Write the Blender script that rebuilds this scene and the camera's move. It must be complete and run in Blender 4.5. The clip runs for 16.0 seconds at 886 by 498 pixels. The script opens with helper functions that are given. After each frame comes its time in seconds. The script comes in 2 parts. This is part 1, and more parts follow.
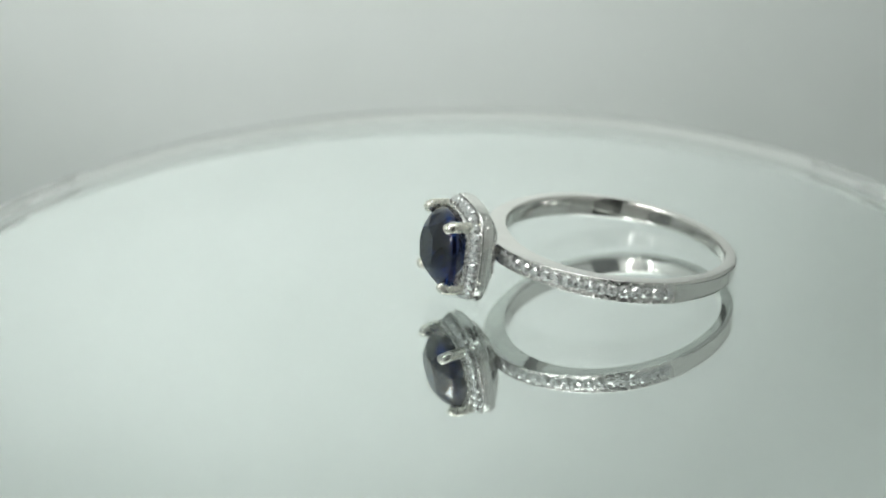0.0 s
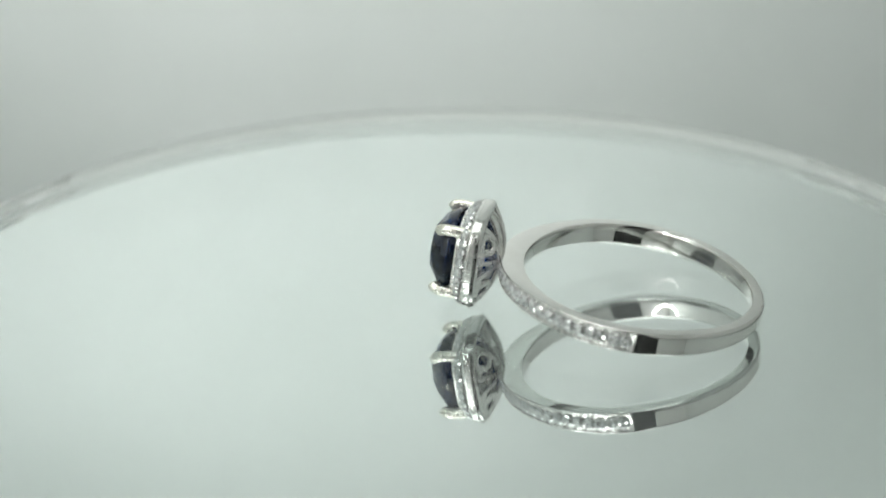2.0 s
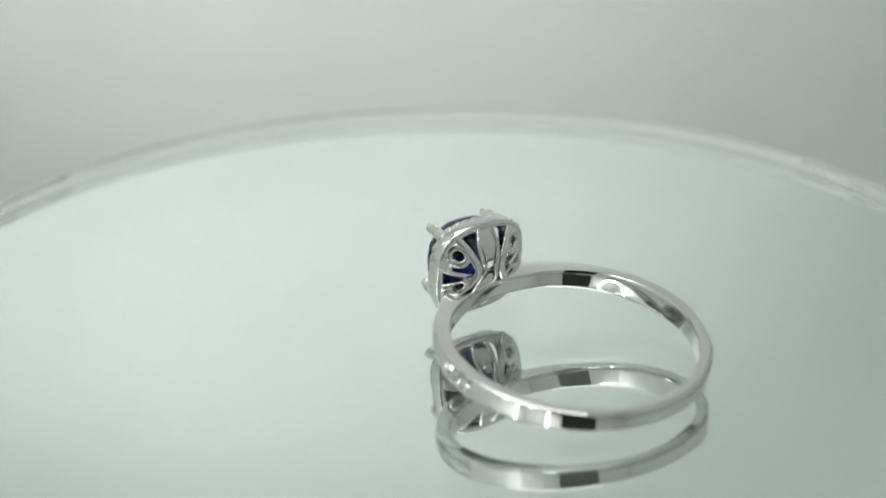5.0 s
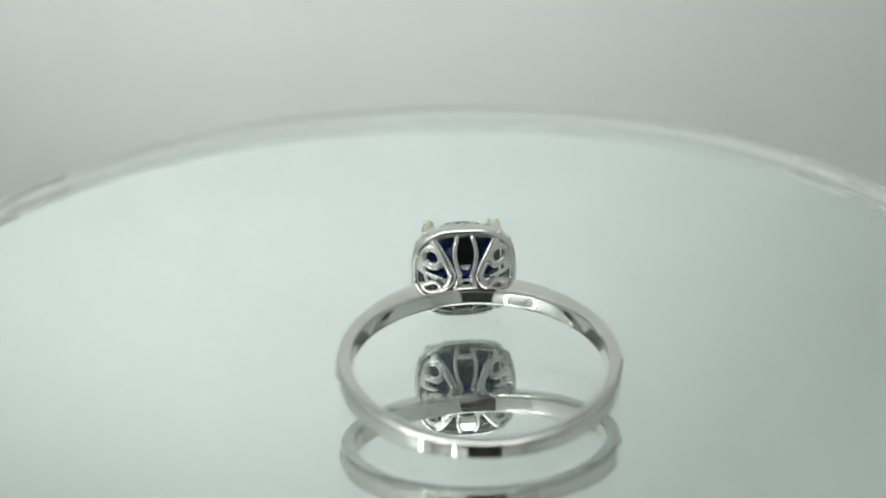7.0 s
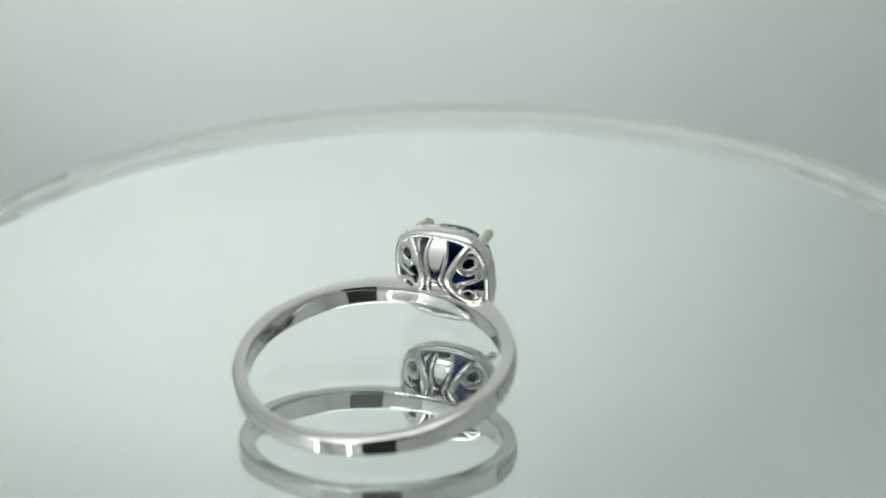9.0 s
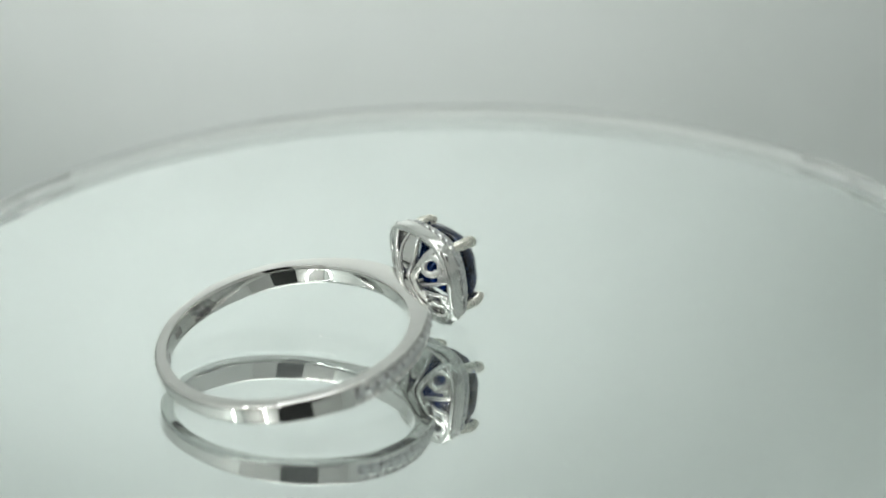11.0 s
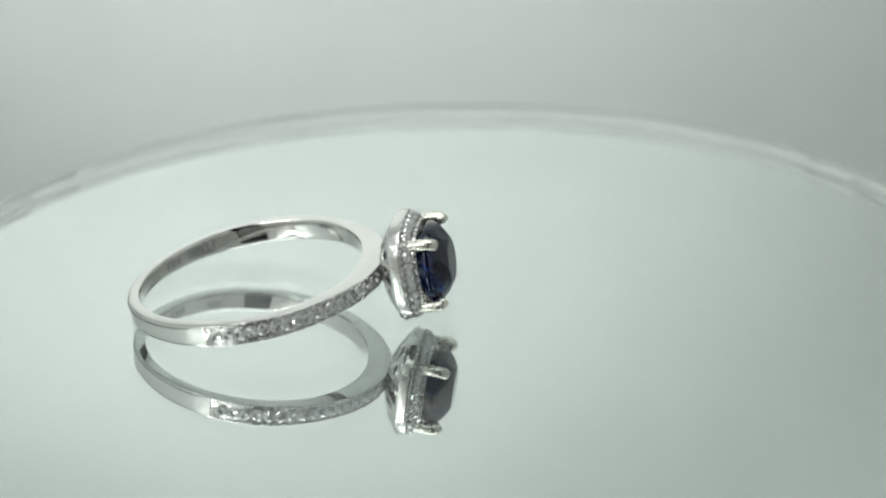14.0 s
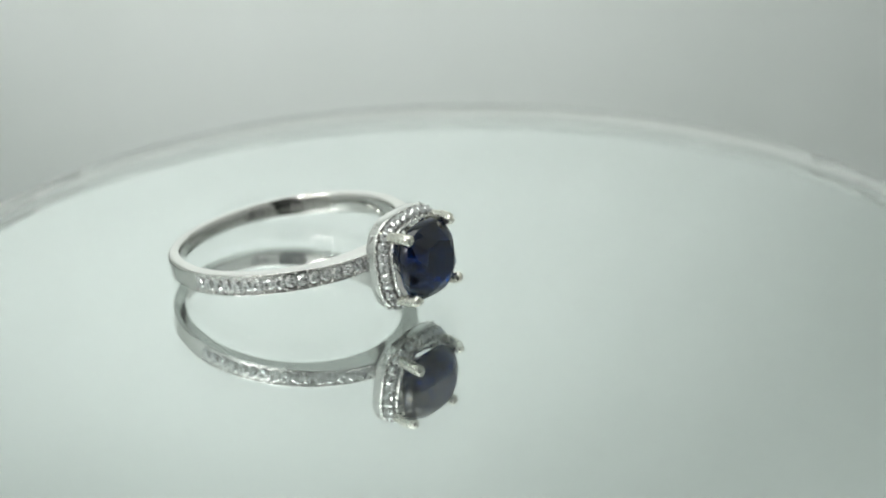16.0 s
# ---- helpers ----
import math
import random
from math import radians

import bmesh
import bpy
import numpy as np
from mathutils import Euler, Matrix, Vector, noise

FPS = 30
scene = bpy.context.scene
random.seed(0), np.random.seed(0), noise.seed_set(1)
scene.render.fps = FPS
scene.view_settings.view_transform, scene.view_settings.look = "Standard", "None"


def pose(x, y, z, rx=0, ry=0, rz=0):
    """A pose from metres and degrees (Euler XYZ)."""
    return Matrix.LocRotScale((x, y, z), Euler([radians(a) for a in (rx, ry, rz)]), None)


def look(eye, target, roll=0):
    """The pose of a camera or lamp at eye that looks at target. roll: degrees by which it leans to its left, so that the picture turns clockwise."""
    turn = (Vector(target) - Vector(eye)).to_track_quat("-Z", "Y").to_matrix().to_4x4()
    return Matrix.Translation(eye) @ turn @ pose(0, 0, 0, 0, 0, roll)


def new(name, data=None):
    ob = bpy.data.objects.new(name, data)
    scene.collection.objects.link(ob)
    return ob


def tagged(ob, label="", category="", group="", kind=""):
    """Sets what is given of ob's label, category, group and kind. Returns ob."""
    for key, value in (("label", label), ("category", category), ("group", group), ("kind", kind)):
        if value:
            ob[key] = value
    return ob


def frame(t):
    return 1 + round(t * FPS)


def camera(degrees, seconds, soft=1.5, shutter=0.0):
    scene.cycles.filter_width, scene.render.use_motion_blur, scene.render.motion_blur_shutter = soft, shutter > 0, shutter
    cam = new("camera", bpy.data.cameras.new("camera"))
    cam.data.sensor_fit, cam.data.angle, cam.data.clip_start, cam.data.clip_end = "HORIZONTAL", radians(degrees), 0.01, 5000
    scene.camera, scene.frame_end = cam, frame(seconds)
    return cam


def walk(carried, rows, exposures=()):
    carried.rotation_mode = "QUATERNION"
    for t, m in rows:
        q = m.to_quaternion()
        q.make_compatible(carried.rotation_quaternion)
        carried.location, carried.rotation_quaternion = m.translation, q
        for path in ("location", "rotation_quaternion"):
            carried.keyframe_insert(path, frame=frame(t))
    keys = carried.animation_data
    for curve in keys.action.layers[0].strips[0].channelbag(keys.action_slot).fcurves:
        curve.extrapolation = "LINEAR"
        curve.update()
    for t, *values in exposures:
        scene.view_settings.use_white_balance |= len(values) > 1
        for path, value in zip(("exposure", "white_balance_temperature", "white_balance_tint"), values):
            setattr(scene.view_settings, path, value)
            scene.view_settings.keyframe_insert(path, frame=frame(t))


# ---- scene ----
MM = 0.001
SECONDS = 16.0

# ---- camera: stands still on a tripod ----
cam = camera(26.58, SECONDS, soft=1.8)
TILT, LEAN, PAN = 24.093, -1.256, 0.011
EYE = Vector((0, -122.918, 59.221)) * MM
CAM_POSE = Matrix.Translation(EYE) @ pose(0, 0, 0, 90 - TILT, 0, -PAN) @ pose(0, 0, 0, 0, 0, LEAN)
walk(cam, [(0.0, CAM_POSE), (SECONDS, CAM_POSE)], exposures=[(0.0, 0.0), (SECONDS, 0.0)])
cam.data.dof.use_dof = True
cam.data.dof.focus_distance = 0.134
cam.data.dof.aperture_fstop = 26.0

# ---- the turntable's turn ----
TURN0, RATE = 197.143, -14.717        # degrees, degrees a second
RING_SEAT = pose(-13.658 * MM, -1.276 * MM, 1.928 * MM, 0, -8.32, 0) @ pose(0, 0, 0, 0.7, 0, 0)


def turn(t):
    return pose(0, 0, 0, 0, 0, TURN0 + RATE * t)


# ---- light: unseen panel added under the box's ceiling, dim surroundings ----
world = bpy.data.worlds.new("dim_room")
scene.world = world
world.use_nodes = True
world.node_tree.nodes["Background"].inputs[0].default_value = (0.5, 0.55, 0.52, 1)
world.node_tree.nodes["Background"].inputs[1].default_value = 0.05


def panel_lamp(name, m, sx, sy, watts, colour):
    data = bpy.data.lights.new(name, "AREA")
    data.shape, data.size, data.size_y = "RECTANGLE", sx, sy
    data.energy, data.color = watts, colour
    ob = new(name, data)
    ob.matrix_world = m
    return ob


LAMP_COLOUR = (0.968, 1.0, 0.975)
panel_lamp("added_ceiling_light", pose(-0.01, 0.005, 0.416), 0.27, 0.27, 0.468, LAMP_COLOUR)


def spot_lamp(name, eye, target, degrees, watts, colour, size=0.012):
    data = bpy.data.lights.new(name, "SPOT")
    data.spot_size, data.spot_blend, data.shadow_soft_size = radians(degrees), 1.0, size
    data.energy, data.color = watts, colour
    ob = new(name, data)
    ob.matrix_world = look(eye, target)
    return ob


# unseen spot added near the ring lamp to brighten the backdrop over the ring
spot_lamp("backdrop_fill", (-0.148, -0.208, 0.199), (-0.04, 0.27, 0.052), 37, 5.25, LAMP_COLOUR)


# ---- materials ----
def material(name):
    mat = bpy.data.materials.new(name)
    mat.use_nodes = True
    nt = mat.node_tree
    return mat, nt, nt.nodes["Principled BSDF"]


def noise_tex(nt, scale, detail=4.0, rough=0.6):
    co = nt.nodes.new("ShaderNodeTexCoord")
    n = nt.nodes.new("ShaderNodeTexNoise")
    n.inputs["Scale"].default_value, n.inputs["Detail"].default_value = scale, detail
    n.inputs["Roughness"].default_value = rough
    nt.links.new(co.outputs["Object"], n.inputs["Vector"])
    return n


def ramp(nt, source, a, b, lo=0.3, hi=0.7):
    r = nt.nodes.new("ShaderNodeValToRGB")
    r.color_ramp.elements[0].position, r.color_ramp.elements[1].position = lo, hi
    r.color_ramp.elements[0].color, r.color_ramp.elements[1].color = (*a, 1), (*b, 1)
    nt.links.new(source, r.inputs[0])
    return r.outputs[0]


def bump(nt, bsdf, source, distance, strength=0.3):
    b = nt.nodes.new("ShaderNodeBump")
    b.inputs["Strength"].default_value, b.inputs["Distance"].default_value = strength, distance
    nt.links.new(source, b.inputs["Height"])
    nt.links.new(b.outputs[0], bsdf.inputs["Normal"])


def metal(name, a, b, r0, r1, relief=0.00002):
    mat, nt, p = material(name)
    p.inputs["Metallic"].default_value = 1.0
    n = noise_tex(nt, 700, 3)
    fine = noise_tex(nt, 3500, 4)
    nt.links.new(ramp(nt, n.outputs[0], a, b), p.inputs["Base Color"])
    nt.links.new(ramp(nt, fine.outputs[0], (r0,) * 3, (r1,) * 3), p.inputs["Roughness"])
    if relief:
        bump(nt, p, n.outputs[0], relief, 0.25)
    return mat


def fabric(name, a, b, scale):
    mat, nt, p = material(name)
    p.inputs["Roughness"].default_value = 0.9
    n = noise_tex(nt, scale, 3)
    weave = noise_tex(nt, 2500, 2)
    nt.links.new(ramp(nt, n.outputs[0], a, b), p.inputs["Base Color"])
    bump(nt, p, weave.outputs[0], 0.0002, 0.2)
    return mat


def gem(name, colour, ior):
    mat, nt, p = material(name)
    p.inputs["Base Color"].default_value = (*colour, 1)
    p.inputs["Transmission Weight"].default_value = 1.0
    p.inputs["Roughness"].default_value = 0.0
    p.inputs["IOR"].default_value = ior
    return mat


def glow(name, colour, strength):
    mat, nt, p = material(name)
    p.inputs["Base Color"].default_value = (0.8, 0.8, 0.8, 1)
    p.inputs["Emission Color"].default_value = (*colour, 1)
    p.inputs["Emission Strength"].default_value = strength
    return mat


WHITE_GOLD = metal("polished_white_gold", (0.83, 0.81, 0.785), (0.89, 0.875, 0.855), 0.008, 0.035, 0.000004)
PRONG_GOLD = metal("worn_white_gold", (0.90, 0.875, 0.78), (0.94, 0.925, 0.86), 0.20, 0.34)
CAST_GOLD = metal("cast_white_gold", (0.87, 0.86, 0.84), (0.93, 0.92, 0.90), 0.12, 0.26, 0.00003)
GRAIN_GOLD = metal("bright_cut_white_gold", (0.87, 0.86, 0.84), (0.93, 0.92, 0.90), 0.16, 0.32, 0.00004)
SAPPHIRE = gem("blue_sapphire", (0.0008, 0.012, 0.085), 1.77)
SAPPHIRE.node_tree.nodes["Principled BSDF"].inputs["Specular IOR Level"].default_value = 0.22


def brilliant_gem():
    """Diamond: clear with a strong mirror-like return of light from its facets."""
    mat, nt, p = material("white_diamond")
    p.inputs["Base Color"].default_value = (0.98, 0.985, 0.985, 1)
    p.inputs["Transmission Weight"].default_value = 0.5
    p.inputs["Roughness"].default_value = 0.0
    p.inputs["IOR"].default_value = 2.42
    gloss, mix = nt.nodes.new("ShaderNodeBsdfGlossy"), nt.nodes.new("ShaderNodeMixShader")
    gloss.inputs["Color"].default_value = (0.97, 0.975, 0.98, 1)
    gloss.inputs["Roughness"].default_value = 0.03
    mix.inputs[0].default_value = 0.45
    nt.links.new(p.outputs[0], mix.inputs[1])
    nt.links.new(gloss.outputs[0], mix.inputs[2])
    nt.links.new(mix.outputs[0], nt.nodes["Material Output"].inputs[0])
    return mat


DIAMOND = brilliant_gem()


def plate_glass():
    """Thin clear plate: lets light straight through, with a mirror-smooth gloss that grows at grazing angles and a faint film of dust."""
    mat, nt, p = material("clear_glass")
    out = nt.nodes["Material Output"]
    nt.nodes.remove(p)
    clear, gloss = nt.nodes.new("ShaderNodeBsdfTransparent"), nt.nodes.new("ShaderNodeBsdfGlossy")
    clear.inputs[0].default_value = (0.985, 0.995, 0.99, 1)
    gloss.inputs["Roughness"].default_value = 0.0
    edge, power, scale = nt.nodes.new("ShaderNodeLayerWeight"), nt.nodes.new("ShaderNodeMath"), nt.nodes.new("ShaderNodeMath")
    power.operation, scale.operation = "POWER", "MULTIPLY_ADD"
    power.inputs[1].default_value = 5.0
    scale.inputs[1].default_value, scale.inputs[2].default_value = 0.96, 0.04
    mix = nt.nodes.new("ShaderNodeMixShader")
    nt.links.new(edge.outputs["Facing"], power.inputs[0])
    nt.links.new(power.outputs[0], scale.inputs[0])
    nt.links.new(scale.outputs[0], mix.inputs[0])
    nt.links.new(clear.outputs[0], mix.inputs[1])
    nt.links.new(gloss.outputs[0], mix.inputs[2])
    film, haze = nt.nodes.new("ShaderNodeBsdfDiffuse"), nt.nodes.new("ShaderNodeMixShader")
    film.inputs[0].default_value = (0.78, 0.80, 0.78, 1)
    dust = noise_tex(nt, 260, 5)
    amount = nt.nodes.new("ShaderNodeMath")
    amount.operation = "MULTIPLY"
    amount.inputs[1].default_value = 0.028
    nt.links.new(dust.outputs[0], amount.inputs[0])
    nt.links.new(amount.outputs[0], haze.inputs[0])
    nt.links.new(mix.outputs[0], haze.inputs[1])
    nt.links.new(film.outputs[0], haze.inputs[2])
    nt.links.new(haze.outputs[0], out.inputs[0])
    return mat


GLASS = plate_glass()
GROUND_GLASS = gem("ground_glass_edge", (0.93, 0.95, 0.93), 1.5)
GROUND_GLASS.node_tree.nodes["Principled BSDF"].inputs["Roughness"].default_value = 0.7
GROUND_GLASS.node_tree.nodes["Principled BSDF"].inputs["Transmission Weight"].default_value = 0.65
MIRROR = metal("silver_mirror", (0.955, 0.973, 0.978), (0.965, 0.983, 0.988), 0.0, 0.004, 0)
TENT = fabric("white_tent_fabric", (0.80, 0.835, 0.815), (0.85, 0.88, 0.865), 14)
# greyer copy of the tent white: the east side's dimness put into colour
DIM_SIDE = fabric("dimmed_side_fabric", (0.55, 0.565, 0.55), (0.61, 0.625, 0.61), 14)
# the front wall's dim light, put into its cloth colour as grey
DIM_FRONT = fabric("dimmed_front_cloth", (0.56, 0.555, 0.54), (0.63, 0.625, 0.61), 30)
BLACK = fabric("black_cloth", (0.006, 0.006, 0.006), (0.011, 0.011, 0.011), 40)
PLASTIC = fabric("white_plastic", (0.68, 0.68, 0.67), (0.75, 0.75, 0.74), 60)
RIM_WHITE = fabric("rim_brightening_white", (0.82, 0.83, 0.81), (0.87, 0.875, 0.86), 60)
RIM_WHITE.node_tree.nodes["Principled BSDF"].inputs["Roughness"].default_value = 0.45
LINT = fabric("grey_lint", (0.24, 0.25, 0.24), (0.38, 0.38, 0.37), 900)
STAMP = fabric("engraved_shadow", (0.22, 0.21, 0.2), (0.34, 0.33, 0.32), 900)
LED = glow("lit_led", (0.97, 1.0, 0.98), 28.0)
RING_LED = glow("lit_ring_tube", (0.97, 1.0, 0.98), 19.0)


# ---- mesh helpers ----
def finish(name, bm, mat, parent=None, label="", smooth=35.0):
    bmesh.ops.recalc_face_normals(bm, faces=bm.faces)
    me = bpy.data.meshes.new(name)
    bm.to_mesh(me)
    bm.free()
    me.materials.append(mat)
    if smooth:
        for f in me.polygons:
            f.use_smooth = True
        me.set_sharp_from_angle(angle=radians(smooth))
    ob = new(name, me)
    if parent:
        ob.parent = parent
    return tagged(ob, label=label)


part = finish


def share(name, me, m, parent):
    ob = new(name, me)
    ob.parent = parent
    ob.matrix_local = m
    return ob


def box(bm, x0, y0, z0, x1, y1, z1, bevel=0.0):
    r = bmesh.ops.create_cube(bm, size=1.0, matrix=Matrix.Translation(((x0 + x1) / 2, (y0 + y1) / 2, (z0 + z1) / 2)) @ Matrix.Diagonal((x1 - x0, y1 - y0, z1 - z0, 1)))
    if bevel:
        edges = list({e for v in r["verts"] for e in v.link_edges})
        bmesh.ops.bevel(bm, geom=edges, offset=bevel, segments=2, affect="EDGES")


def skin(bm, rings, closed_along=False, closed_around=True, caps=False):
    """Joins rings of points (equal counts) with quads."""
    vs = [[bm.verts.new(p) for p in ring] for ring in rings]
    n, k = len(vs), len(vs[0])
    for i in range(n if closed_along else n - 1):
        a, b = vs[i], vs[(i + 1) % n]
        for j in range(k if closed_around else k - 1):
            bm.faces.new((a[j], a[(j + 1) % k], b[(j + 1) % k], b[j]))
    if caps:
        bm.faces.new(vs[0])
        bm.faces.new(vs[-1])
    return vs


def lathe(bm, profile, steps=128):
    skin(bm, [[(r * math.cos(2 * math.pi * i / steps), r * math.sin(2 * math.pi * i / steps), z) for r, z in profile] for i in range(steps)], True, True)
    bmesh.ops.remove_doubles(bm, verts=bm.verts, dist=0.00003)


def spline(points, steps=8):
    """Catmull-Rom through the points."""
    p = [Vector(q) for q in points]
    p = [2 * p[0] - p[1]] + p + [2 * p[-1] - p[-2]]
    out = []
    for i in range(1, len(p) - 2):
        for s in range(steps):
            t = s / steps
            a, b, c, d = p[i - 1:i + 3]
            out.append(0.5 * (2 * b + (c - a) * t + (2 * a - 5 * b + 4 * c - d) * t * t + (3 * b - a - 3 * c + d) * t ** 3))
    out.append(p[-2])
    return out


def tube(bm, path, normals, half_w, half_t, sides=10, square=2.6, round_ends=True):
    """Sweeps a rounded bar along the path; normals stand off the surface that it lies on."""
    rings, n = [], len(path)
    for i in range(n):
        d = (path[min(i + 1, n - 1)] - path[max(i - 1, 0)]).normalized()
        up = (normals[i] - d * normals[i].dot(d)).normalized()
        side = d.cross(up)
        k = 1.0
        if round_ends:
            e = min(i, n - 1 - i)
            k = (0.55, 0.85)[e] if e < 2 else 1.0
        ring = []
        for j in range(sides):
            a = 2 * math.pi * j / sides
            c, s = math.cos(a), math.sin(a)
            c = math.copysign(abs(c) ** (2 / square), c)
            s = math.copysign(abs(s) ** (2 / square), s)
            ring.append(path[i] + side * (half_w * k * c) + up * (half_t * k * s))
        rings.append(ring)
    skin(bm, rings, caps=True)


# ---- the photo box ----
X0, X1, Y0, Y1, Z0, Z1 = -0.24, 0.24, -0.26, 0.27, -0.14, 0.42
THICK = 0.006


def photo_box():
    bm = bmesh.new()
    box(bm, X0 - THICK, Y0 - 0.16, Z0 - THICK, X1 + THICK, Y1 + THICK, Z0)
    tagged(finish("floor", bm, TENT, smooth=0), "white fabric floor of a photo light box", kind="structure")
    bm = bmesh.new()
    box(bm, X0 - THICK, Y0 - THICK, Z1, X1 + THICK, Y1 + THICK, Z1 + THICK)
    tagged(finish("ceiling", bm, TENT, smooth=0), "white fabric ceiling of a photo light box", kind="structure")
    # the east wall is toned darker in place of weaker light
    for name, a, b, mat, shade in (("wall_west", X0 - THICK, X0, TENT, "white"), ("wall_east", X1, X1 + THICK, DIM_SIDE, "grey")):
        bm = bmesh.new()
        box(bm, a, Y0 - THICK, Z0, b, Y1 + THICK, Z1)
        tagged(finish(name, bm, mat, smooth=0), shade + " fabric side wall, as lit, of a photo light box", kind="structure")
    # back wall runs into the floor with a wide curve
    bm = bmesh.new()
    prof, r, lift = [(-0.2, Z0 + 0.001)], 0.04, 0.001
    for i in range(13):
        a = math.pi / 2 * i / 12
        prof.append((Y1 - r + r * math.sin(a), Z0 + lift + r - r * math.cos(a)))
    prof.append((Y1, Z1))
    rings = [[(x, y, z) for y, z in prof] + [(x, Y1 + THICK - 0.001, Z1), (x, Y1 + THICK - 0.001, Z0 + 0.0002), (x, -0.2, Z0 + 0.0002)] for x in (X0, X1)]
    skin(bm, rings, caps=True)
    tagged(finish("wall_north", bm, TENT), "white seamless fabric backdrop curving into the floor", kind="structure")
    # unseen front wall, greyed to reflect dimly, with the opening for the lens
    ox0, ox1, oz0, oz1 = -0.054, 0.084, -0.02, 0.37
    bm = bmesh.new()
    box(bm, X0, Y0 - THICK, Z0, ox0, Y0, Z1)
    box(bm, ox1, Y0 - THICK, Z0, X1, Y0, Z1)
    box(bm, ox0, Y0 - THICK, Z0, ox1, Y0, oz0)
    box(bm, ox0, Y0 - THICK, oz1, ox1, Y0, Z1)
    tagged(finish("wall_south", bm, DIM_FRONT, smooth=0), "unseen cloth front wall, greyed for dim light, with a tall dark opening", kind="structure")
    # unseen hood, added so that the opening stays black in the ring's reflections
    bm = bmesh.new()
    b0, b1 = Y0 - 0.16, Y0 - THICK - 0.001
    box(bm, ox0 - 0.05, b0, Z0, ox0 - 0.045, b1, Z1)
    box(bm, ox1 + 0.045, b0, Z0, ox1 + 0.05, b1, Z1)
    box(bm, ox0 - 0.05, b0 - 0.005, Z0, ox1 + 0.05, b0, Z1)
    box(bm, ox0 - 0.05, b0, Z1, ox1 + 0.05, b1, Z1 + 0.005)
    tagged(finish("curtain", bm, BLACK, smooth=0), "unseen black cloth hood added behind the opening to keep it dark", kind="structure")


photo_box()


def led_lamp(eye, radius):
    """A small round lamp with a white housing, aimed at the turntable."""
    lamp = tagged(new("led_lamp"), "small white round LED lamp, lit", "lamp")
    lamp.matrix_world = look(eye, (0, 0, 0.01))
    bm = bmesh.new()
    lathe(bm, [(radius * 1.0, 0.0), (radius * 1.25, 0.0), (radius * 1.3, 0.002), (radius * 1.0, 0.018), (0.002, 0.02), (0.002, 0.003), (radius, 0.003)], 32)
    part("housing", bm, PLASTIC, lamp, "white plastic housing")
    bm = bmesh.new()
    lathe(bm, [(0.0001, 0.0004), (radius * 0.98, 0.0004), (radius * 0.98, 0.0028), (0.0001, 0.0028)], 32)
    part("diffuser", bm, LED, lamp, "glowing diffuser")
    return lamp


def ring_lamp(eye, radius, tube_r):
    """A lit tube bent to a ring, in a shallow white holder."""
    lamp = tagged(new("ring_lamp"), "white LED ring lamp, lit, aimed at the turntable", "lamp")
    lamp.matrix_world = look(eye, (0, 0, 0.01))
    for name, mat, r, back, label in (("holder", PLASTIC, tube_r * 1.3, 0.006, "white plastic holder"), ("tube", RING_LED, tube_r, -0.001, "glowing tube")):
        bm = bmesh.new()
        lathe(bm, [(radius + r * math.cos(2 * math.pi * k / 12), back + 0.8 * r * math.sin(2 * math.pi * k / 12)) for k in range(12)], 48)
        part(name, bm, mat, lamp, label)
    return lamp


led_lamp((-0.200, -0.120, 0.240), 0.009)
ring_lamp((-0.155, -0.205, 0.210), 0.066, 0.0032)

# ---- turntable ----
DISC_SHIFT = Vector((0.0, 0.6, 0)) * MM
GLASS_T = 1.12 * MM


def build_turntable():
    thing = tagged(new("turntable"), "round clear glass turntable with a silvered mirror underside", "turntable")
    thing.matrix_world = turn(0)
    bm = bmesh.new()
    ro, c = 42.2 * MM, 0.25 * MM
    lathe(bm, [(0.00001, 0), (ro - c, 0), (ro, -c), (ro, -GLASS_T + c), (ro - c, -GLASS_T), (0.00001, -GLASS_T)], 256)
    g = part("glass_plate", bm, GLASS, thing, "clear glass disc with a ground edge", 20)
    g.data.materials.append(GROUND_GLASS)
    for f in g.data.polygons:
        if Vector((f.center.x, f.center.y)).length > ro - 2 * c:
            f.material_index = 1
    g.location = DISC_SHIFT
    g.visible_shadow = False
    bm = bmesh.new()
    rm, z = 41.0 * MM, -GLASS_T - 0.02 * MM
    lathe(bm, [(0.00001, z), (rm, z), (rm, z - 0.4 * MM), (0.00001, z - 0.4 * MM)], 256)
    m = part("mirror_coating", bm, MIRROR, thing, "silver mirror coating", 20)
    m.location = DISC_SHIFT
    # added platter: its wide pale flange brightens the rim seen through the glass
    bm = bmesh.new()
    z -= 0.42 * MM
    lathe(bm, [(0.00001, z), (41.4 * MM, z), (41.6 * MM, z - 0.4 * MM), (41.4 * MM, z - 2.5 * MM), (30.5 * MM, z - 5 * MM), (24 * MM, z - 7 * MM), (24 * MM, -100 * MM), (0.00001, -100 * MM)], 96)
    part("platter", bm, RIM_WHITE, thing, "white platter added to brighten the glass rim")
    return thing


TURNTABLE = build_turntable()


def build_base():
    thing = tagged(new("motor"), "white plastic motor housing under the glass turntable", "motor")
    thing.matrix_world = pose(0, 0, Z0 + 0.001)
    h = -100.2 * MM - Z0 - 0.001
    bm = bmesh.new()
    lathe(bm, [(0.00001, h), (37 * MM, h), (40 * MM, h - 3 * MM), (41 * MM, 0.0), (0.00001, 0.0)], 96)
    part("casing", bm, PLASTIC, thing)
    return thing


build_base()

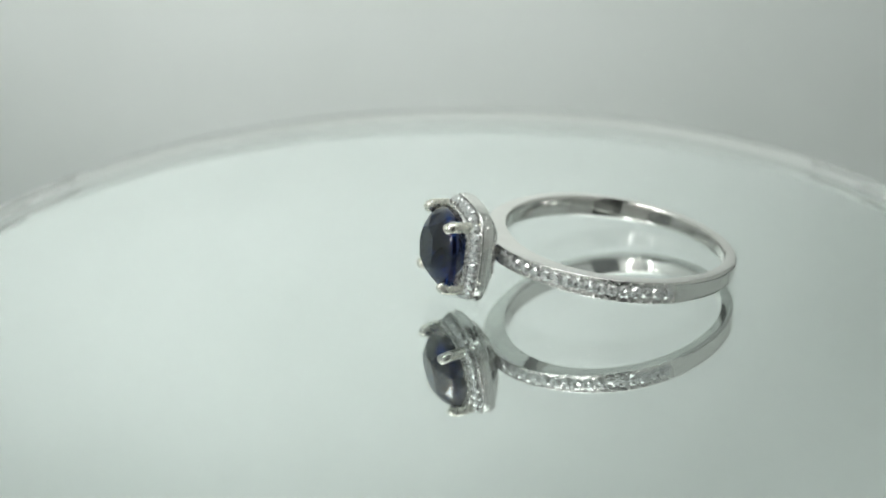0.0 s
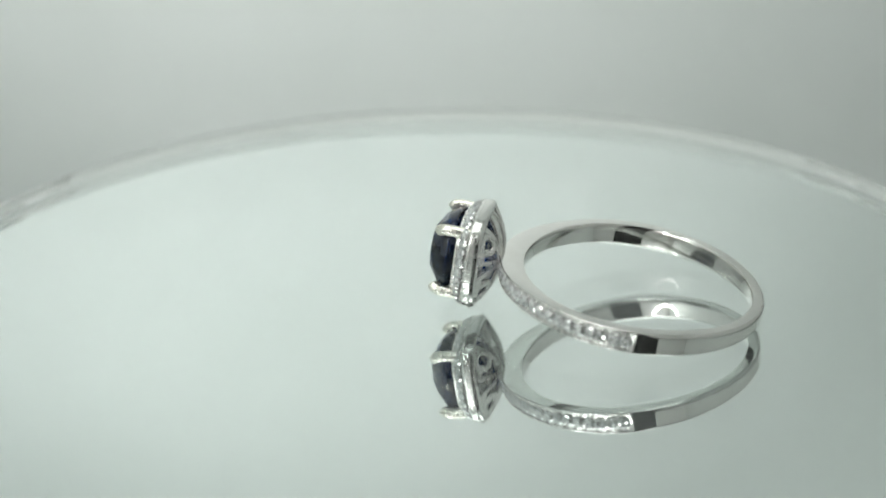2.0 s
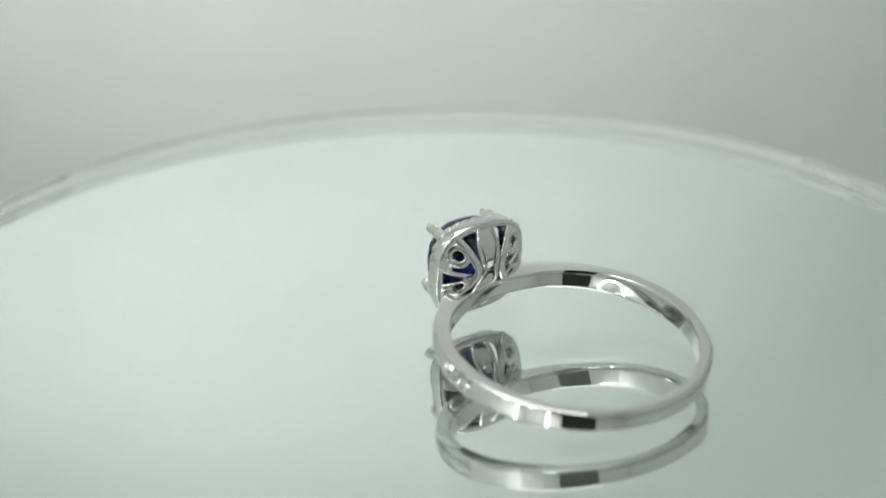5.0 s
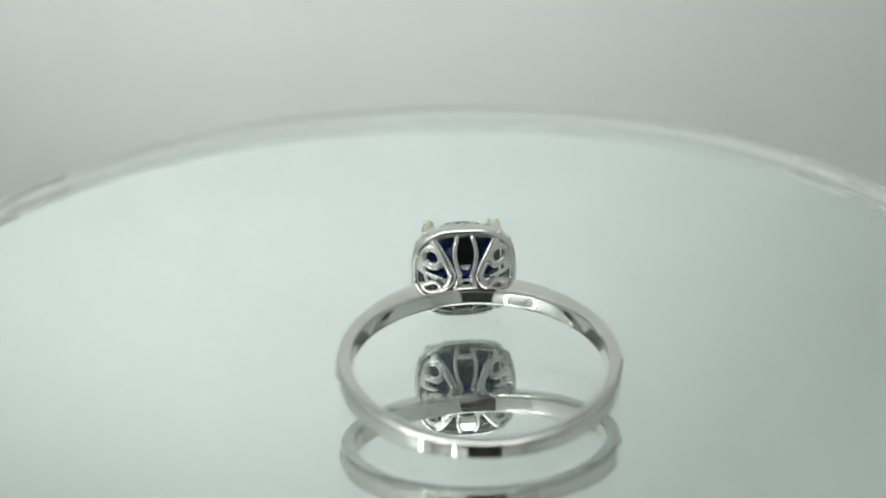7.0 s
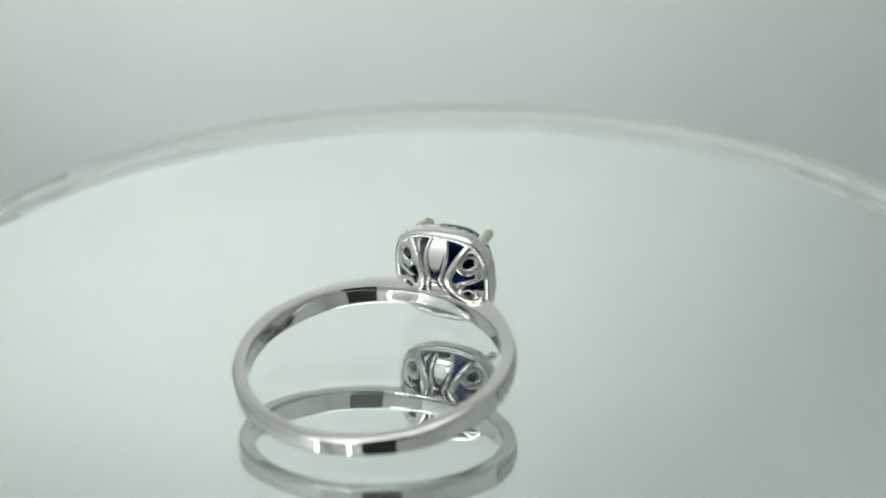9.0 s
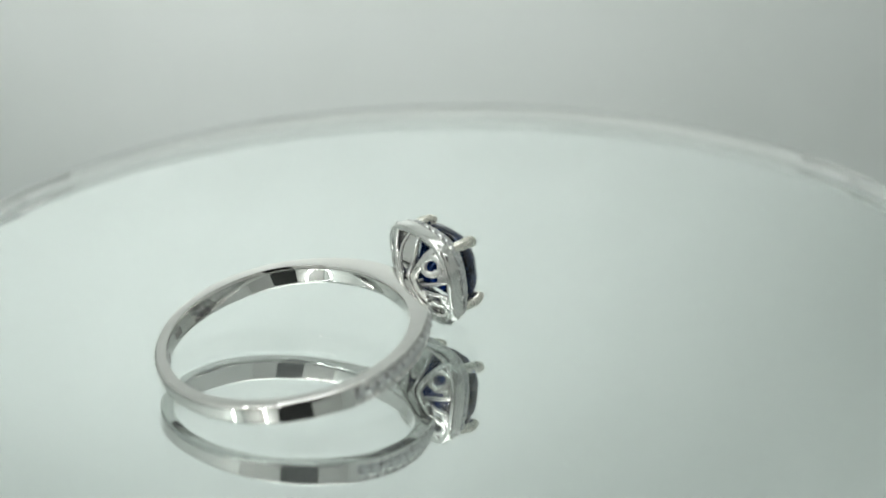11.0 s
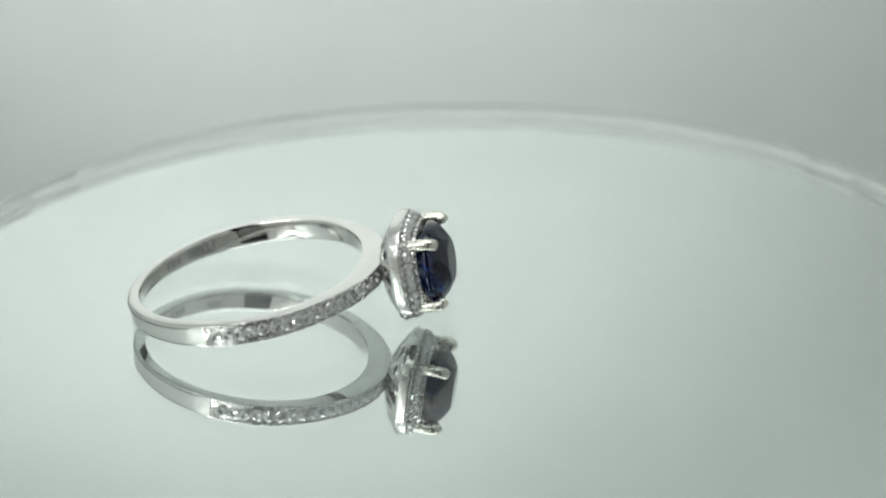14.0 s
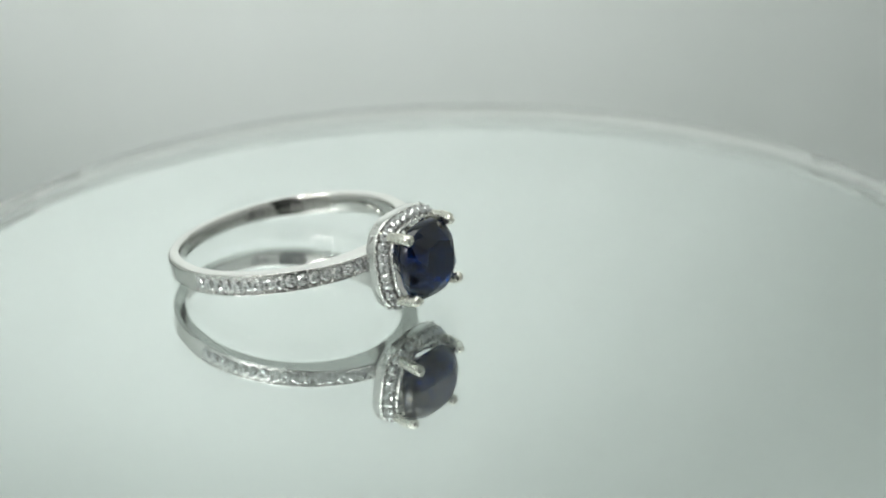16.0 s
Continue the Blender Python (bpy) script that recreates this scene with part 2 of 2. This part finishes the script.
# ---- the ring (local: x towards the stone, z along the finger) ----
RO, RI, WID = 9.3, 8.35, 1.2
HALO_Y, HALO_Z, POWER = 3.70, 3.58, 3.0
HEAD_OUT = 0.22        # the setting stands a little off the shank


def cushion(a, k=1.0, power=POWER, hy=HALO_Y, hz=HALO_Z):
    c, s = math.cos(a), math.sin(a)
    r = (abs(c) ** power + abs(s) ** power) ** (-1 / power)
    return hy * k * r * c, hz * k * r * s


def smoothstep(a, b, x):
    t = min(1, max(0, (x - a) / (b - a)))
    return t * t * (3 - 2 * t)


PAVE_END, PAVE_STEP, PAVE_COUNT = 93.0, 5.1, 17


def outer_radius(deg):
    """The shank thickens towards the setting."""
    return RO + 0.45 * (1 - smoothstep(5, 58, abs(deg)))


def inner_radius(deg):
    return RI - 0.42 * (1 - smoothstep(4, 70, abs(deg)))


def shank_width(deg):
    """Widest at the sides, slimmer at the back and under the setting."""
    return WID + 0.42 * (1 - smoothstep(108, 176, abs(deg))) - 0.30 * (1 - smoothstep(5, 78, abs(deg)))


def build_shank(ring):
    rings, steps = [], 240
    for i in range(steps):
        deg = 360 * i / steps - 180
        a = radians(deg)
        ro, ri, h = outer_radius(deg), inner_radius(deg), shank_width(deg) / 2
        g = 0.11 * (1 - smoothstep(PAVE_END + 2.2, PAVE_END + 3.4, abs(deg))) * smoothstep(7, 10, abs(deg))
        rail = h - 0.13
        e = 0.07 + 0.2 * smoothstep(PAVE_END + 2.5, PAVE_END + 16, abs(deg))
        half = [(ro - e, h), (ro - e * 0.62, h - e * 0.08), (ro - e * 0.29, h - e * 0.29), (ro - e * 0.08, h - e * 0.62), (ro, h - e), (ro, min(rail, h - e - 0.01))]
        sec = [(ri + 0.10, -h)] + [(r, -z) for r, z in half] + [(ro - g, -rail + 0.06), (ro - g, 0), (ro - g, rail - 0.06)] + half[::-1] + [(ri + 0.10, h), (ri + 0.02, h - 0.12), (ri, h - 0.3), (ri, 0), (ri, -h + 0.3), (ri + 0.02, -h + 0.12)]
        rings.append([Vector((r * math.cos(a), r * math.sin(a), z)) * MM for r, z in sec])
    bm = bmesh.new()
    skin(bm, rings, True, True)
    shank = part("shank", bm, WHITE_GOLD, ring, "polished white gold band with a pave-set channel", 40)
    # the cut metal between the stones is not polished
    shank.data.materials.append(GRAIN_GOLD)
    for f in shank.data.polygons:
        c = f.center / MM
        deg = abs(math.degrees(math.atan2(c.y, c.x)))
        if deg < PAVE_END + 3 and math.hypot(c.x, c.y) > outer_radius(deg) - 0.16 and abs(c.z) < shank_width(deg) / 2 - 0.06:
            f.material_index = 1
    return shank


def brilliant(name, radius):
    """A small round-cut stone, table along +z, girdle at 0."""
    bm = bmesh.new()
    n = 8
    r = radius * MM
    def loop(k, z, off=0.0):
        return [bm.verts.new((r * k * math.cos(2 * math.pi * (j + off) / n), r * k * math.sin(2 * math.pi * (j + off) / n), z * r)) for j in range(n)]
    table, star, g0, g1 = loop(0.56, 0.36), loop(0.78, 0.22, 0.5), loop(1.0, 0.03), loop(1.0, -0.03)
    low = loop(0.42, -0.52, 0.5)
    tip = bm.verts.new((0, 0, -0.88 * r))
    heart = bm.verts.new((0, 0, 0.24 * r))
    for j in range(n):
        k = (j + 1) % n
        bm.faces.new((heart, table[j], table[k]))
        bm.faces.new((table[j], star[j], table[k]))
        bm.faces.new((star[j], g0[k], star[k], table[k]))
        bm.faces.new((g0[j], g0[k], star[j]))
        bm.faces.new((g0[j], g1[j], g1[k], g0[k]))
        bm.faces.new((g1[j], low[j], g1[k]))
        bm.faces.new((low[j], tip, low[k], g1[k]))
    bmesh.ops.recalc_face_normals(bm, faces=bm.faces)
    me = bpy.data.meshes.new(name)
    bm.to_mesh(me)
    bm.free()
    me.materials.append(DIAMOND)
    return me


def facing(centre, normal, spin=0.0):
    m = Vector(normal).to_track_quat("Z", "Y").to_matrix().to_4x4()
    return Matrix.Translation(Vector(centre) * MM) @ m @ pose(0, 0, 0, 0, 0, spin)


def bead(bm, centre, radius):
    bmesh.ops.create_icosphere(bm, subdivisions=2, radius=radius * MM, matrix=Matrix.Translation(Vector(centre) * MM))


def pave_shank(shank):
    rnd = random.Random(4)
    me = brilliant("diamond", 0.48)
    bm = bmesh.new()
    for side in (1, -1):
        for i in range(PAVE_COUNT):
            deg = PAVE_END - i * PAVE_STEP
            a = radians(deg) * side
            ro = outer_radius(deg)
            nrm = Vector((math.cos(a), math.sin(a), 0))
            tip = nrm + Vector((rnd.uniform(-0.14, 0.14), rnd.uniform(-0.14, 0.14), rnd.uniform(-0.16, 0.16)))
            share("diamond", me, facing(nrm * (ro - 0.04), tip, rnd.uniform(0, 45)), shank)
            b = radians(deg + PAVE_STEP / 2) * side
            h = shank_width(deg) / 2 - 0.16
            for z in (-1, 1):
                bead(bm, (math.cos(b) * (ro - 0.04), math.sin(b) * (ro - 0.04), z * h), rnd.uniform(0.10, 0.125))
    tagged(part("bead_setting", bm, GRAIN_GOLD, shank, "tiny white gold grains holding the stones"), kind="stuff")


def build_halo(ring):
    rings, steps = [], 160
    for i in range(steps):
        a = 2 * math.pi * i / steps
        def at(x, d):
            y, z = cushion(a, 1 - d / 3.68)
            return Vector((x, y, z)) * MM
        rings.append([at(11.40, 0.80), at(11.33, 0.72), at(11.33, 0.10), at(11.36, 0.0), at(11.44, 0.0), at(11.54, 0.02), at(11.60, 0.07), at(11.58, 0.30),
                      at(12.12, 0.72), at(12.40, 0.68), at(12.54, 0.74), at(12.56, 0.82), at(12.50, 0.88), at(11.7, 0.88)])
    bm = bmesh.new()
    skin(bm, rings, True, True)
    halo = part("halo", bm, GRAIN_GOLD, ring, "cushion-shaped white gold halo set with small diamonds", 40)
    rnd = random.Random(9)
    me = brilliant("diamond", 0.43)
    grains = bmesh.new()
    count = 30
    # even spacing along the outline
    dense = [Vector((0, *cushion(2 * math.pi * i / 720, 1 - 0.4 / 3.68))) for i in range(721)]
    dist = [0.0]
    for p, q in zip(dense, dense[1:]):
        dist.append(dist[-1] + (q - p).length)
    def along(s):
        s %= dist[-1]
        j = max(k for k in range(721) if dist[k] <= s)
        return 2 * math.pi * (j + 0.5) / 720
    for i in range(count):
        a = along(dist[-1] * (i + 0.5) / count)
        y, z = cushion(a, 1 - 0.4 / 3.68)
        out = Vector((0, y, z)).normalized()
        nrm = Vector((1, 0, 0)) + out * 1.25 + Vector((rnd.uniform(-0.2, 0.2), rnd.uniform(-0.22, 0.22), rnd.uniform(-0.22, 0.22)))
        share("diamond", me, facing((12.0, y + out.y * 0.04, z + out.z * 0.04), nrm, rnd.uniform(0, 45)), halo)
        b = along(dist[-1] * (i + 1) / count)
        for d, x in ((0.07, 11.60), (0.70, 12.44)):
            y, z = cushion(b, 1 - d / 3.68)
            bead(grains, (x, y, z), rnd.uniform(0.09, 0.12))
    tagged(part("bead_setting", grains, GRAIN_GOLD, halo, "tiny white gold grains holding the stones"), kind="stuff")
    return halo


def dome(y, z):
    """The basket's openwork back: a point and the way off it, from places of -1 to 1."""
    def p(y, z):
        rho = min(1.0, (abs(y) ** POWER + abs(z) ** POWER) ** (1 / POWER))
        return Vector((11.00 - 1.50 * (1 - rho ** 2.2), y * HALO_Y * 0.97, z * HALO_Z * 0.97))
    e = 0.01
    c = p(y, z)
    n = (p(y + e, z) - p(y - e, z)).cross(p(y, z + e) - p(y, z - e)).normalized()
    return c * MM, (n if n.x < 0 else -n)


def build_basket(ring):
    bm = bmesh.new()
    steps, rings = 160, []
    for i in range(steps):
        a = 2 * math.pi * i / steps
        rings.append([Vector((x, *cushion(a, 1 - d / 3.68))) * MM for x, d in (
            (11.38, 0.10), (11.38, 0.44), (11.00, 0.56), (10.76, 0.56), (10.66, 0.48), (10.61, 0.36), (10.63, 0.19), (10.69, 0.07), (10.76, 0.02), (11.08, 0.0), (11.34, 0.0))])
    skin(bm, rings, True, True)
    basket = part("basket", bm, CAST_GOLD, ring, "white gold basket rim under the halo", 40)
    # each quarter: a curled ribbon round a small hole, a broad rib from the corner, a leaf edge, a spur and a side plate
    scroll = [(0.64 + (0.185 - 0.0001 * d) * math.cos(radians(d)), 0.50 + (0.195 - 0.0001 * d) * math.sin(radians(d))) for d in range(-60, 331, 30)]
    sweep = [(0.72, 0.92), (0.53, 0.70), (0.36, 0.42), (0.26, 0.18), (0.25, 0.0)]
    leaf = [(0.13, 0.95), (0.21, 0.66), (0.17, 0.36), (0.06, 0.05)]
    spur = [(0.20, 0.0), (0.46, 0.07), (0.72, 0.13), (0.97, 0.22)]
    plate = [(0.80, 0.78), (0.85, 0.60), (0.86, 0.36), (0.86, 0.14)]
    for name, points, w, t in (("scroll", scroll, 0.27, 0.17), ("curved_rib", sweep, 0.30, 0.19), ("leaf_rib", leaf, 0.16, 0.19), ("spur", spur, 0.17, 0.14), ("side_plate", plate, 0.46, 0.15)):
        for sy in (1, -1):
            for sz in (1, -1):
                path, nrm = [], []
                for q in spline([(sy * y, sz * z, 0) for y, z in points], 7):
                    c, n = dome(q.x, q.y)
                    path.append(c)
                    nrm.append(n)
                bm = bmesh.new()
                tube(bm, path, nrm, w * MM, t * MM)
                part(name, bm, CAST_GOLD, basket, smooth=50)
    # solid leaf in the middle of each half
    for sz in (1, -1):
        bm = bmesh.new()
        rows = []
        for i in range(13):
            z = sz * (0.93 - 0.62 * i / 12)
            w = 0.03 + 0.13 * math.sin(math.pi * min(1.0, (i + 2.5) / 15)) ** 0.8
            front, back = [], []
            for y in (-1, -0.4, 0.4, 1):
                c, nrm = dome(y * w, z)
                front.append(c + nrm * 0.06 * MM)
                back.append(c - nrm * 0.12 * MM)
            rows.append(front + back[::-1])
        skin(bm, rows, caps=True)
        part("leaf", bm, WHITE_GOLD, basket, "polished leaf plate", smooth=50)
    # collar between basket and shank
    bm = bmesh.new()
    box(bm, 9.35 * MM, -0.75 * MM, -0.5 * MM, 9.85 * MM, 0.75 * MM, 0.5 * MM, 0.12 * MM)
    part("collar", bm, CAST_GOLD, basket, smooth=50)


def build_prongs(ring):
    for sy in (1, -1):
        for sz in (1, -1):
            pts = [(11.2, 2.40, 2.34), (12.2, 2.42, 2.36), (13.1, 2.44, 2.38), (13.65, 2.36, 2.30), (13.92, 2.12, 2.06)]
            path = [Vector((x, sy * y, sz * z)) * MM for x, y, z in spline(pts, 5)]
            nrm = [Vector((0, sy, sz)).normalized()] * len(path)
            bm = bmesh.new()
            tube(bm, path, nrm, 0.41 * MM, 0.41 * MM, 16, 2.0)
            part("prong", bm, PRONG_GOLD, ring, "slightly yellowed white gold claw", 60)


def build_sapphire(ring):
    """Cushion brilliant: eight mains with stars and girdle halves above, long mains and halves below."""
    bm = bmesh.new()
    n = 8
    def loop(x, half, count, off=0.0, power=2.7):
        return [bm.verts.new(Vector((x, *cushion(2 * math.pi * (j + off) / count, 1, power, half, half))) * MM) for j in range(count)]
    table = loop(14.46, 1.54, n, 0.0, 2.3)
    star = loop(14.04, 2.19, n, 0.5, 2.5)
    mid = loop(13.58, 2.63, 2 * n)
    top, rim = loop(13.12, 2.81, 2 * n), loop(12.94, 2.81, 2 * n)
    low = loop(11.62, 1.42, n, 0.5, 2.3)
    culet = bm.verts.new(Vector((10.50, 0, 0)) * MM)
    bm.faces.new(table)
    for j in range(n):
        k, a, b, c = (j + 1) % n, 2 * j, 2 * j + 1, (2 * j + 2) % (2 * n)
        bm.faces.new((table[j], star[j], table[k]))
        bm.faces.new((table[j], star[j - 1], mid[a], star[j]))
        bm.faces.new((star[j], mid[a], mid[b]))
        bm.faces.new((star[j], mid[b], mid[c]))
        bm.faces.new((low[j], rim[a], rim[b]))
        bm.faces.new((low[j], rim[b], rim[c]))
        bm.faces.new((low[j - 1], rim[a], low[j], culet))
    for j in range(2 * n):
        k = (j + 1) % (2 * n)
        bm.faces.new((mid[j], top[j], top[k], mid[k]))
        bm.faces.new((top[j], rim[j], rim[k], top[k]))
    stone = part("sapphire", bm, SAPPHIRE, ring, "deep blue cushion-cut sapphire", 0)
    # the belt under the crown facets is polished round
    for f in stone.data.polygons:
        f.use_smooth = len(f.vertices) == 4 and f.center.x < 13.45 * MM and f.center.x > 12.97 * MM


def stamp_marks(shank):
    """Worn, unreadable hallmark bars inside the band; dark colour stands for their engraved shadow."""
    rnd = random.Random(12)
    for deg in (126.5, 129.0, 131.5, 148.0, 150.2, 152.6, 156.0):
        bm = bmesh.new()
        w, h = rnd.uniform(0.09, 0.15), rnd.uniform(0.22, 0.32)
        box(bm, -0.012 * MM, -w * MM, -h * MM, 0.01 * MM, w * MM, h * MM)
        bm.transform(pose(0, 0, 0, 0, 0, deg) @ pose((RI + 0.002) * MM, 0, rnd.uniform(-0.05, 0.05) * MM))
        part("stamp_mark", bm, STAMP, shank, "worn engraved bar, its shadow painted dark", 0)


def build_ring():
    ring = tagged(new("ring"), "white gold engagement ring with blue sapphire and diamond halo on glass", "ring")
    ring.matrix_world = turn(0) @ RING_SEAT
    shank = build_shank(ring)
    build_halo(ring)
    build_basket(ring)
    build_prongs(ring)
    build_sapphire(ring)
    for head_part in ring.children:
        if head_part is not shank:
            head_part.location.x = HEAD_OUT * MM
    pave_shank(shank)
    stamp_marks(shank)
    return ring


RING = build_ring()


# ---- lint on the glass ----
def lint(x, y, length, yaw, seed):
    rnd = random.Random(seed)
    ob_path = [Vector((length * (k / 4 - 0.5) + rnd.uniform(-0.02, 0.02), rnd.uniform(-0.05, 0.05), 0.035 + 0.012 * (k % 2))) * MM for k in range(5)]
    bm = bmesh.new()
    tube(bm, ob_path, [Vector((0, 0, 1))] * 5, 0.028 * MM, 0.03 * MM, 6)
    ob = finish("lint", bm, LINT, None, "", 60)
    tagged(ob, "tiny grey lint speck lying on the glass", "lint", "lint on the turntable")
    return ob, pose(x * MM, y * MM, 0, 0, 0, yaw)


LINTS = [lint(3.6, -0.55, 0.42, 30, 1), lint(5.85, 5.1, 0.22, 70, 2), lint(-6.6, -0.55, 0.3, 100, 3), lint(-3.76, -3.54, 0.24, 10, 4)]


def motions():
    """The turntable turns evenly, with the ring and the lint on it."""
    times = [i * 0.25 for i in range(65)]
    walk(TURNTABLE, [(t, turn(t)) for t in times])
    walk(RING, [(t, turn(t) @ RING_SEAT) for t in times])
    for ob, m in LINTS:
        walk(ob, [(t, turn(t) @ m) for t in times])


motions()
